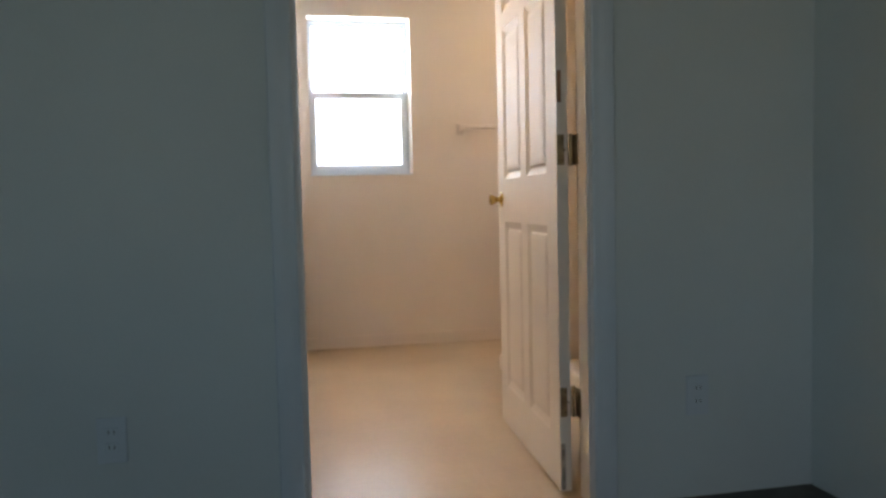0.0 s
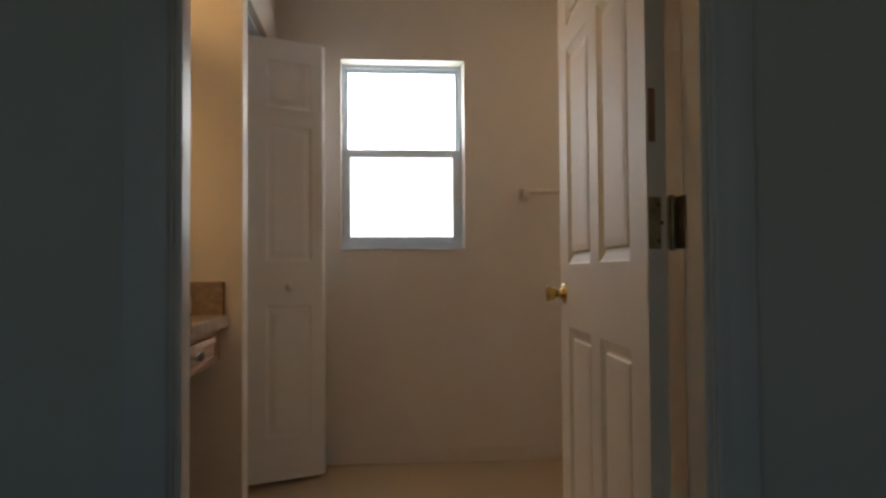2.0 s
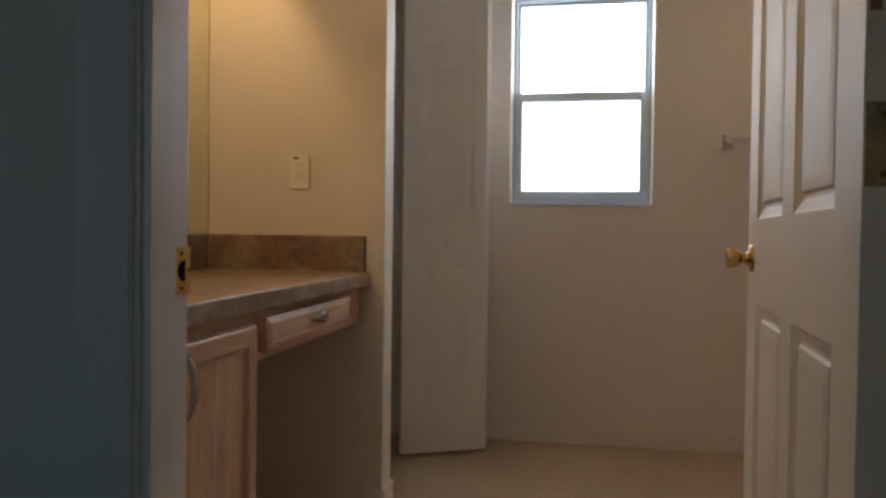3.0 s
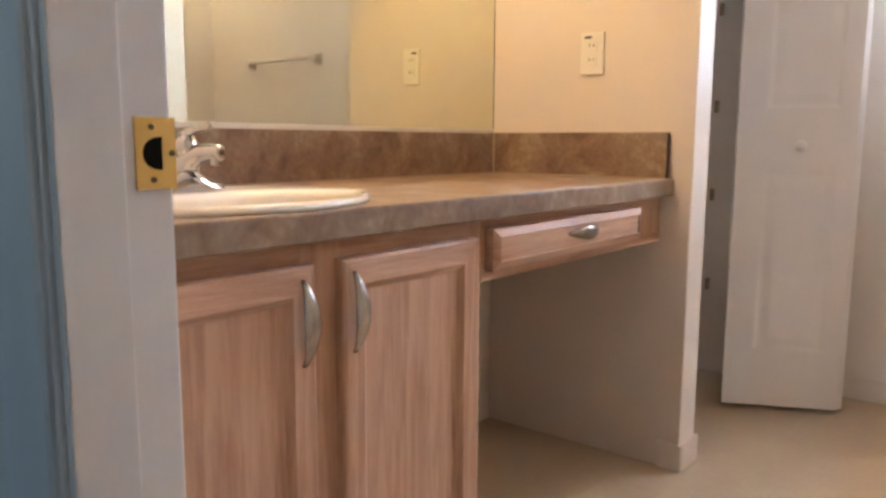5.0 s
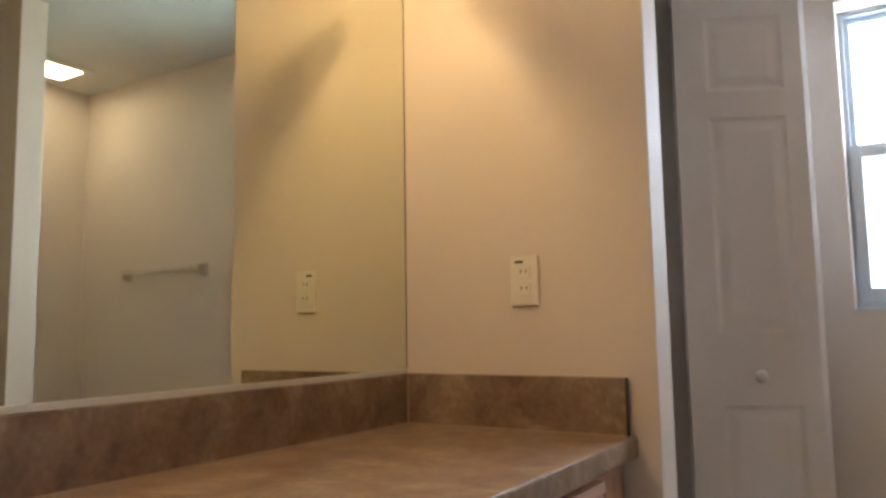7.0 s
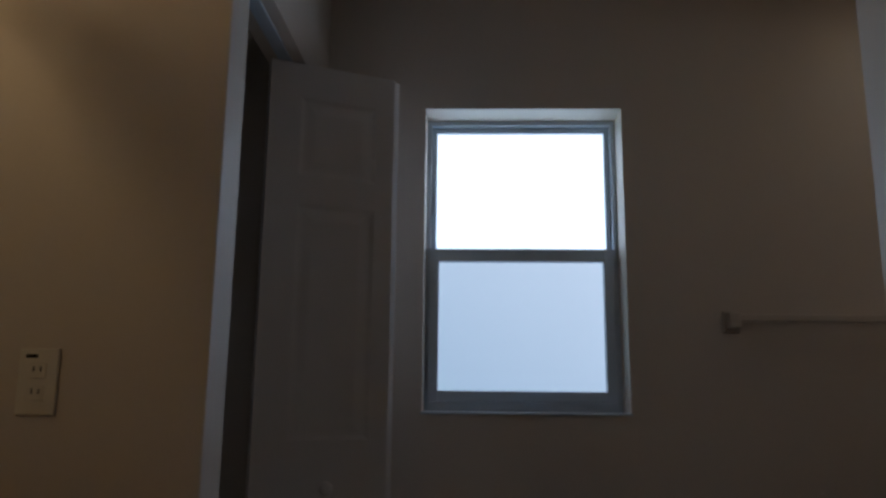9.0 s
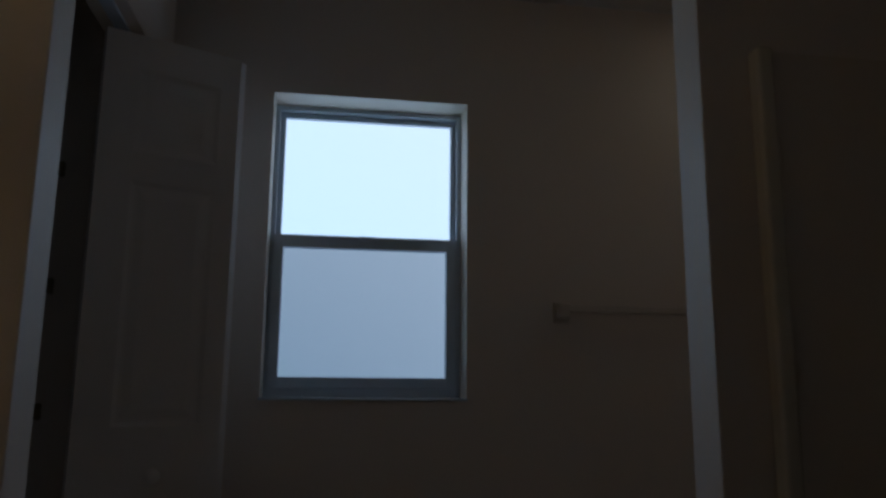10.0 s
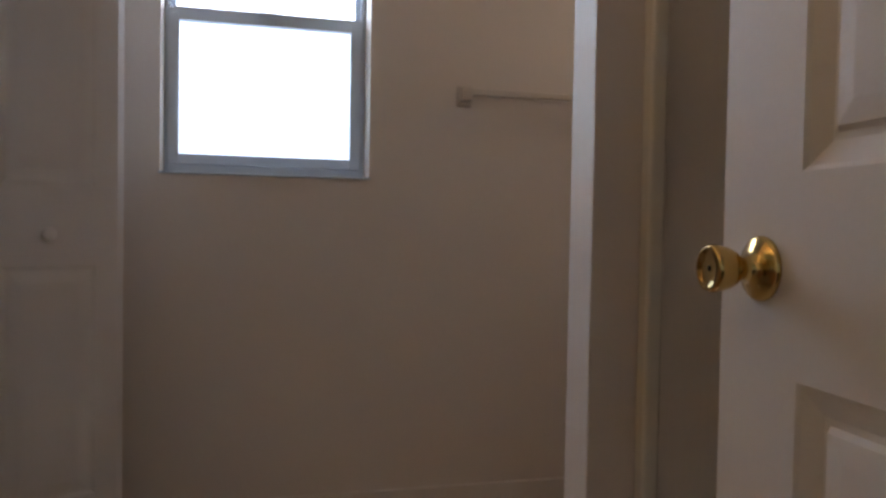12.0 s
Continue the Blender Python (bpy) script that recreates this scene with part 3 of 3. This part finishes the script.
def counter():
    bm = bmesh.new()
    x0, x1, y0, y1, ym = XM + 0.002, -0.322, 0.102, YP - 0.002, 0.86
    n = 64
    ell, rect = [], []
    for i in range(n):
        a = 2 * math.pi * i / n
        dx, dy = math.cos(a), math.sin(a)
        ell.append(bm.verts.new((SC[0] + (SA - 0.015) * dx, SC[1] + (SB - 0.015) * dy, CT)))
        kx = ((x1 if dx > 0 else x0) - SC[0]) / dx if abs(dx) > 1e-6 else 1e9
        ky = ((ym if dy > 0 else y0) - SC[1]) / dy if abs(dy) > 1e-6 else 1e9
        s = min(kx, ky)
        rect.append(bm.verts.new((SC[0] + s * dx, SC[1] + s * dy, CT)))
    for i in range(n):
        bm.faces.new((ell[i], ell[(i + 1) % n], rect[(i + 1) % n], rect[i]))
    low = [bm.verts.new((v.co.x, v.co.y, CT - 0.045)) for v in ell]
    for i in range(n):
        bm.faces.new((ell[i], ell[(i + 1) % n], low[(i + 1) % n], low[i]))
    add_box(bm, x0, x1, ym, y1, CT - 0.022, CT)
    return bm


def counter_edge():
    """The thick, softly rounded front edge."""
    bm = bmesh.new()
    x1, y0, y1 = -0.322, 0.102, YP - 0.002
    prof = [(x1, CT), (x1 + 0.002, CT - 0.0006), (x1 + 0.0034, CT - 0.0024), (x1 + 0.004, CT - 0.006), (x1 + 0.004, CT - 0.043), (x1 + 0.002, CT - 0.045), (x1 - 0.022, CT - 0.045), (x1 - 0.022, CT - 0.022)]
    a = [bm.verts.new((p[0], y0, p[1])) for p in prof]
    b = [bm.verts.new((p[0], y1, p[1])) for p in prof]
    for i in range(len(prof) - 1):
        bm.faces.new((a[i], a[i + 1], b[i + 1], b[i]))
    bm.faces.new(a)
    bm.faces.new(b)
    return bm


top = part("countertop", counter(), LAMINATE)
part("front_edge", counter_edge(), LAMINATE, top)
tagged(top, "brown stone-pattern laminate vanity countertop", "countertop")
back = tagged(part("backsplash", boxes((XM + 0.0015, XM + 0.019, 0.102, YP - 0.0205, CT + 0.0005, 0.954), bevel=0.0015), LAMINATE), "brown laminate backsplash under the mirror", "backsplash")
tagged(part("side_splash", boxes((XM + 0.0015, -0.336, YP - 0.019, YP - 0.001, CT + 0.0005, 0.956), bevel=0.0015), LAMINATE), "brown laminate side splash against the partition", "backsplash")

side = bpy.data.objects["side_splash"]
part("end_cap", boxes((-0.3362, -0.3345, YP - 0.0188, YP - 0.0012, CT + 0.001, 0.955)), EDGE, side, "dark laminate end strip")
part("caulk", boxes((XM + 0.019, XM + 0.0225, YP - 0.0225, YP - 0.019, CT + 0.003, 0.955)), CAULK, side, "thin pale caulk line")
part("caulk", boxes((XM + 0.019, -0.338, YP - 0.0222, YP - 0.0188, CT + 0.0004, CT + 0.0032)), CAULK, side)
part("caulk", boxes((XM + 0.0188, XM + 0.0222, 0.104, YP - 0.0225, CT + 0.0004, CT + 0.0032)), CAULK, back)

# basin
prof = [(0.86, -0.004), (0.995, 0.0), (1.0, 0.004), (0.99, 0.009), (0.97, 0.0128), (0.948, 0.0125), (0.93, 0.0120), (0.89, 0.0115), (0.868, 0.0085), (0.845, -0.002), (0.80, -0.03), (0.74, -0.075), (0.62, -0.115), (0.42, -0.14), (0.16, -0.15), (0.1, -0.152)]
bm = bmesh.new()
rr = []
for s, z in prof:
    # the bowl sits forward in the oval, which leaves a deck for the faucet
    fwd = min(1, max(0, (0.955 - s) * 11))
    rr.append([bm.verts.new((SA * s * (1 - 0.3 * fwd) * math.cos(2 * math.pi * i / 72) + 0.066 * fwd, SB * s * math.sin(2 * math.pi * i / 72), z)) for i in range(72)])
for a, b in zip(rr, rr[1:]):
    for i in range(72):
        bm.faces.new((a[i], a[(i + 1) % 72], b[(i + 1) % 72], b[i]))
bm.faces.new(rr[-1])
basin = part("bathroom_sink", bm, CERAMIC, None, smooth=True)
basin.location = (*SC, CT + 0.0008)
tagged(basin, "cream oval drop-in china washbasin set in the countertop", "sink")
part("drain", lathe([(0.021, -0.1515), (0.021, -0.149), (0.017, -0.148), (0.006, -0.148)], "Z", 24), CHROME, basin, "chrome drain").location = (0.066, 0, 0)

# faucet, its spout over the basin; spout and lever turned off +x to fit the camera's view
faucet = new("faucet")
faucet.location = (-0.655, 0.487, CT + 0.0118)
tagged(faucet, "polished chrome single-lever faucet on the basin's deck", "faucet")
bm = bmesh.new()
secs = [(-0.069, 0.007, 0.006), (-0.066, 0.015, 0.009), (-0.056, 0.020, 0.013), (-0.044, 0.022, 0.018), (-0.032, 0.024, 0.025), (-0.022, 0.025, 0.034), (-0.012, 0.026, 0.040), (0.0, 0.026, 0.042),
        (0.012, 0.026, 0.038), (0.023, 0.025, 0.030), (0.032, 0.024, 0.022), (0.044, 0.022, 0.016), (0.056, 0.020, 0.013), (0.066, 0.015, 0.009), (0.069, 0.007, 0.006)]
rr = []
for y, hw, hh in secs:
    rr.append([bm.verts.new((x, y, z)) for x, z in ((-hw, 0.0), (-hw, hh * 0.5), (-hw * 0.82, hh * 0.82), (-hw * 0.4, hh), (hw * 0.4, hh), (hw * 0.82, hh * 0.82), (hw, hh * 0.5), (hw, 0.0))])
for a, b in zip(rr, rr[1:]):
    for i in range(8):
        bm.faces.new((a[i], a[(i + 1) % 8], b[(i + 1) % 8], b[i]))
bm.faces.new(rr[0])
bm.faces.new(rr[-1])
part("base", bm, CHROME, faucet, smooth=True)
SPOUT_TURN = (0, 0, radians(28))
part("spout", sweep([(-0.014, 0, 0.018), (-0.006, 0, 0.040), (0.010, 0, 0.057), (0.030, 0, 0.066), (0.050, 0, 0.0675), (0.064, 0, 0.067), (0.0675, 0, 0.067), (0.068, 0, 0.067)], [0.028, 0.0240, 0.0195, 0.0158, 0.0145, 0.0138, 0.0126, 0.0100], 22), CHROME, faucet, smooth=True).rotation_euler = SPOUT_TURN
aer = part("aerator", lathe([(0.0085, 0.0455), (0.0102, 0.047), (0.0102, 0.0525), (0.0112, 0.0535), (0.0112, 0.061)], "Z", 22), CHROME, faucet)
aer.location = (0.054 * math.cos(SPOUT_TURN[2]), 0.054 * math.sin(SPOUT_TURN[2]), 0)
body = part("valve_body", lathe([(0.0245, 0.0), (0.0225, 0.016), (0.0205, 0.029), (0.0222, 0.032), (0.0222, 0.042), (0.0200, 0.053), (0.0140, 0.0605), (0.005, 0.064), (0.001, 0.0645)], "Z", 30), CHROME, faucet, smooth=True)
body.matrix_local = pose(-0.004, 0.001, 0.036, 0, 4, 0)
part("lever", sweep([(-0.004, 0, 0.088), (0.004, 0, 0.098), (0.012, 0, 0.103), (0.024, 0, 0.1045), (0.036, 0, 0.106), (0.044, 0, 0.109), (0.050, 0, 0.1135), (0.0515, 0, 0.115)], [0.0125, 0.0112, 0.0080, 0.0055, 0.0052, 0.0062, 0.0062, 0.003], 14), CHROME, faucet, smooth=True).rotation_euler = (0, 0, radians(24))

# mirror over the backsplash
mirror = part("wall_mirror", boxes((XM + 0.0005, XM + 0.0055, 0.102, YP - 0.004, 0.966, 1.98), bevel=0.0008, segments=1), SILVER)
tagged(mirror, "large frameless wall mirror over the vanity backsplash", "mirror")
part("mirror_track", boxes((XM + 0.0003, XM + 0.0085, 0.102, YP - 0.004, 0.9555, 0.967), bevel=0.001), WHITE_PLASTIC, mirror, "thin pale channel")
# shadow between mirror and partition, put in as a black strip
part("mirror_gap_shade", boxes((XM + 0.0004, XM + 0.005, YP - 0.0038, YP - 0.0005, 0.966, 1.98)), DARK, mirror)

# strip light over the mirror: bulbs behind a low metal valance
vl = new("vanity_light")
vl.location = (XM, 1.03, 2.05)
tagged(vl, "metal strip light with four bulbs over the mirror, switched on", "wall light")
part("back_plate", boxes((0.0005, 0.012, -0.48, 0.48, -0.05, 0.05), bevel=0.002), NICKEL, vl)
# unseen valance, sized to block the bulbs and leave a shadow band
part("valance", boxes((0.158, 0.163, -0.48, 0.48, -0.108, -0.036), bevel=0.002), NICKEL, vl)
for y in (-0.472, 0.472):
    part("bracket", boxes((0.012, 0.158, y - 0.004, y + 0.004, -0.048, -0.040)), NICKEL, vl)
for y in BULBS:
    part("socket", lathe([(0.020, 0.012), (0.020, 0.022), (0.014, 0.026), (0.014, 0.036)], "X", 20), NICKEL, vl).location = (0, y - 1.03, 0)

# outlet plates
def outlet(name, m, label, mat, slots=True):
    ob = new(name)
    ob.matrix_world = m
    tagged(ob, label, "outlet", group="power outlets")
    part("plate", boxes((-0.0365, 0.0365, -0.0075, 0.0, -0.060, 0.060), bevel=0.0028), mat, ob)
    for z in (-0.02, 0.02):
        r = part("receptacle", boxes((-0.0165, 0.0165, -0.0098, -0.0075, z - 0.0145, z + 0.0145), bevel=0.002), mat, ob)
        part("slot", boxes((-0.0075, -0.0055, -0.0104, -0.0097, z - 0.002, z + 0.008)), DARK, r)
        part("slot", boxes((0.0055, 0.0075, -0.0104, -0.0097, z - 0.002, z + 0.007)), DARK, r)
        part("ground_hole", lathe([(0.0026, -0.0092), (0.0026, -0.0084)], "Y", 10), DARK, r).location = (0, 0, z - 0.008)
    return ob


o = outlet("power_outlet", pose(-0.578, YP, 1.181), "ivory outlet plate on the partition above the splash", IVORY)
part("label_bar", boxes((-0.024, -0.002, -0.0081, -0.0073, 0.043, 0.049)), DARK, o, "small dark printed bar")
outlet("power_outlet", pose(-0.563, 0.0, 0.322), "grey painted outlet plate on the bedroom wall near the floor", BED_TRIM)
outlet("power_outlet", pose(1.098, 0.0, 0.319), "grey painted outlet plate near the bedroom corner", BED_TRIM)

# ---- closet ----
bifold = new("bifold_closet_door")
bifold.location = (-0.30, 2.78, 0.0)
tagged(bifold, "white folded two-leaf bifold closet door with raised panels", "closet door")
LW, LH = 0.370, 2.07


def bifold_leaf(p, q, knob):
    """One leaf from p to q (both in plan), its face on the right of that way."""
    d = Vector((q[0] - p[0], q[1] - p[1], 0)).normalized()
    nrm = Vector((d.y, -d.x, 0))
    pan = [(0.09, LW - 0.055, 0.20, 0.815), (0.09, LW - 0.055, 1.02, 1.66), (0.09, LW - 0.055, 1.74, 1.97)]
    lf = part("leaf", panelled(LW, LH, 0.030, pan, [(0.003, 0.001), (0.012, 0.0035), (0.02, 0.0035), (0.04, 0.001), (0.045, 0.0005)], soft=0.008), BIFOLD_WHITE, bifold)
    lf.matrix_world = Matrix(((d.x, -nrm.x, 0, p[0]), (d.y, -nrm.y, 0, p[1]), (0, 0, 1, 0.022), (0, 0, 0, 1)))
    if knob:
        kb = part("knob", lathe([(0.011, 0.0), (0.011, 0.012), (0.016, 0.017), (0.0185, 0.023), (0.015, 0.028), (0.004, 0.030)], "Z", 24), BIFOLD_WHITE, lf, "white round knob", smooth=True)
        kb.matrix_local = Matrix.Translation((0.5 * LW + 0.01, 0, 0.898)) @ Matrix.Rotation(radians(90), 4, "X")
    return lf


bpy.context.view_layer.update()
bifold_leaf((-0.349, 2.379), (-0.0135, 2.5435), True)
bifold_leaf((-0.006, 2.570), (-0.280, 2.778), False)
structure("closet_track", boxes((-0.335, -0.30, 1.90, YW - 0.005, 2.093, 2.10)), ALU, "metal bifold track under the closet header", "door track")
for z in (0.363, 0.724, 1.068, 1.437, 1.80):
    b = part("shelf_bracket", boxes((-0.572, -0.558, YW - 0.022, YW - 0.0005, z - 0.024, z + 0.024), bevel=0.004), OLD_BRASS)
    tagged(b, "small dark metal shelf bracket on the closet wall", "bracket", group="closet shelf brackets")

# ---- towel bar, shower, ceiling light ----
bar = new("towel_bar")
bar.location = (1.33, YW, 1.40)
tagged(bar, "white towel bar on two posts beside the window", "towel bar")
part("bar", boxes((-0.30, 0.30, -0.046, -0.026, -0.006, 0.017), bevel=0.005), TOWEL_BAR, bar)
for x in (-0.305, 0.305):
    part("post", boxes((x - 0.018, x + 0.018, -0.050, -0.010, -0.026, 0.021), (x - 0.026, x + 0.026, -0.010, -0.0005, -0.040, 0.030), bevel=0.005), TOWEL_BAR, bar)

shower = new("shower_surround")
shower.location = (1.2, 0.95, 0)
tagged(shower, "cream fibreglass shower surround with a low curb", "shower")


def sh(b):
    return (b[0] - 1.2, b[1] - 1.2, b[2] - 0.95, b[3] - 0.95, b[4], b[5])


part("end_panel", boxes(sh((1.185, 2.045, 1.795, 1.8095, 0.0, 1.875))), SURROUND, shower)
part("flange", boxes(sh((1.145, 1.185, 1.768, 1.8095, 0.0, 1.875)), bevel=0.010, segments=3), FLANGE, shower, "rounded cream edge")
part("long_panel", boxes(sh((2.045, 2.0595, 0.1005, 1.8095, 0.0, 1.875))), SURROUND, shower)
part("near_panel", boxes(sh((1.185, 2.045, 0.1005, 0.13, 0.0, 1.875))), SURROUND, shower)
part("curb", boxes(sh((1.145, 1.215, 0.135, 1.768, 0.0, 0.14)), bevel=0.02, segments=3), SURROUND, shower)
part("pan", boxes(sh((1.215, 2.045, 0.13, 1.795, 0.0, 0.05))), SURROUND, shower)

valve = new("shower_valve")
valve.location = (1.60, 1.795, 1.235)
tagged(valve, "dark nickel shower valve with a lever on the surround", "shower valve")
part("escutcheon", lathe([(0.075, 0.0), (0.078, -0.006), (0.066, -0.014), (0.03, -0.02)], "Y", 32), DULL_NICKEL, valve, smooth=True)
part("stem", lathe([(0.022, -0.015), (0.022, -0.05), (0.017, -0.062)], "Y", 20), DULL_NICKEL, valve, smooth=True)
part("lever", sweep([(0, -0.052, 0), (0.03, -0.058, -0.004), (0.085, -0.06, -0.01)], [0.010, 0.009, 0.006], 12), DULL_NICKEL, valve, smooth=True)
head = new("shower_fixture")
head.location = (1.52, 1.81, 2.13)
tagged(head, "chrome shower head on a short bent arm", "shower head")
part("flange", lathe([(0.032, 0.0), (0.03, -0.006), (0.014, -0.012)], "Y", 24), DULL_NICKEL, head, smooth=True)
part("arm", sweep([(0, -0.005, 0), (0, -0.06, 0.0), (0, -0.10, -0.02), (0, -0.13, -0.05)], 0.0095, 12), DULL_NICKEL, head, smooth=True)
hd = part("rose", lathe([(0.012, 0.0), (0.016, -0.02), (0.034, -0.05), (0.036, -0.062), (0.030, -0.064)], "Z", 28), DULL_NICKEL, head, smooth=True)
hd.matrix_local = Matrix.Translation((0, -0.125, -0.045)) @ Matrix.Rotation(radians(-38), 4, "X")

fan = new("ceiling_light")
fan.location = (1.78, 2.40, H)
tagged(fan, "square lit ceiling light with a white frame", "ceiling light")
part("frame", boxes((-0.14, -0.11, -0.14, 0.14, -0.02, -0.001), (0.11, 0.14, -0.14, 0.14, -0.02, -0.001), (-0.11, 0.11, -0.14, -0.11, -0.02, -0.001), (-0.11, 0.11, 0.11, 0.14, -0.02, -0.001), bevel=0.004), WHITE_PLASTIC, fan)
part("diffuser", boxes((-0.11, 0.11, -0.11, 0.11, -0.016, -0.002), bevel=0.003), DIFFUSER, fan, "glowing warm diffuser")
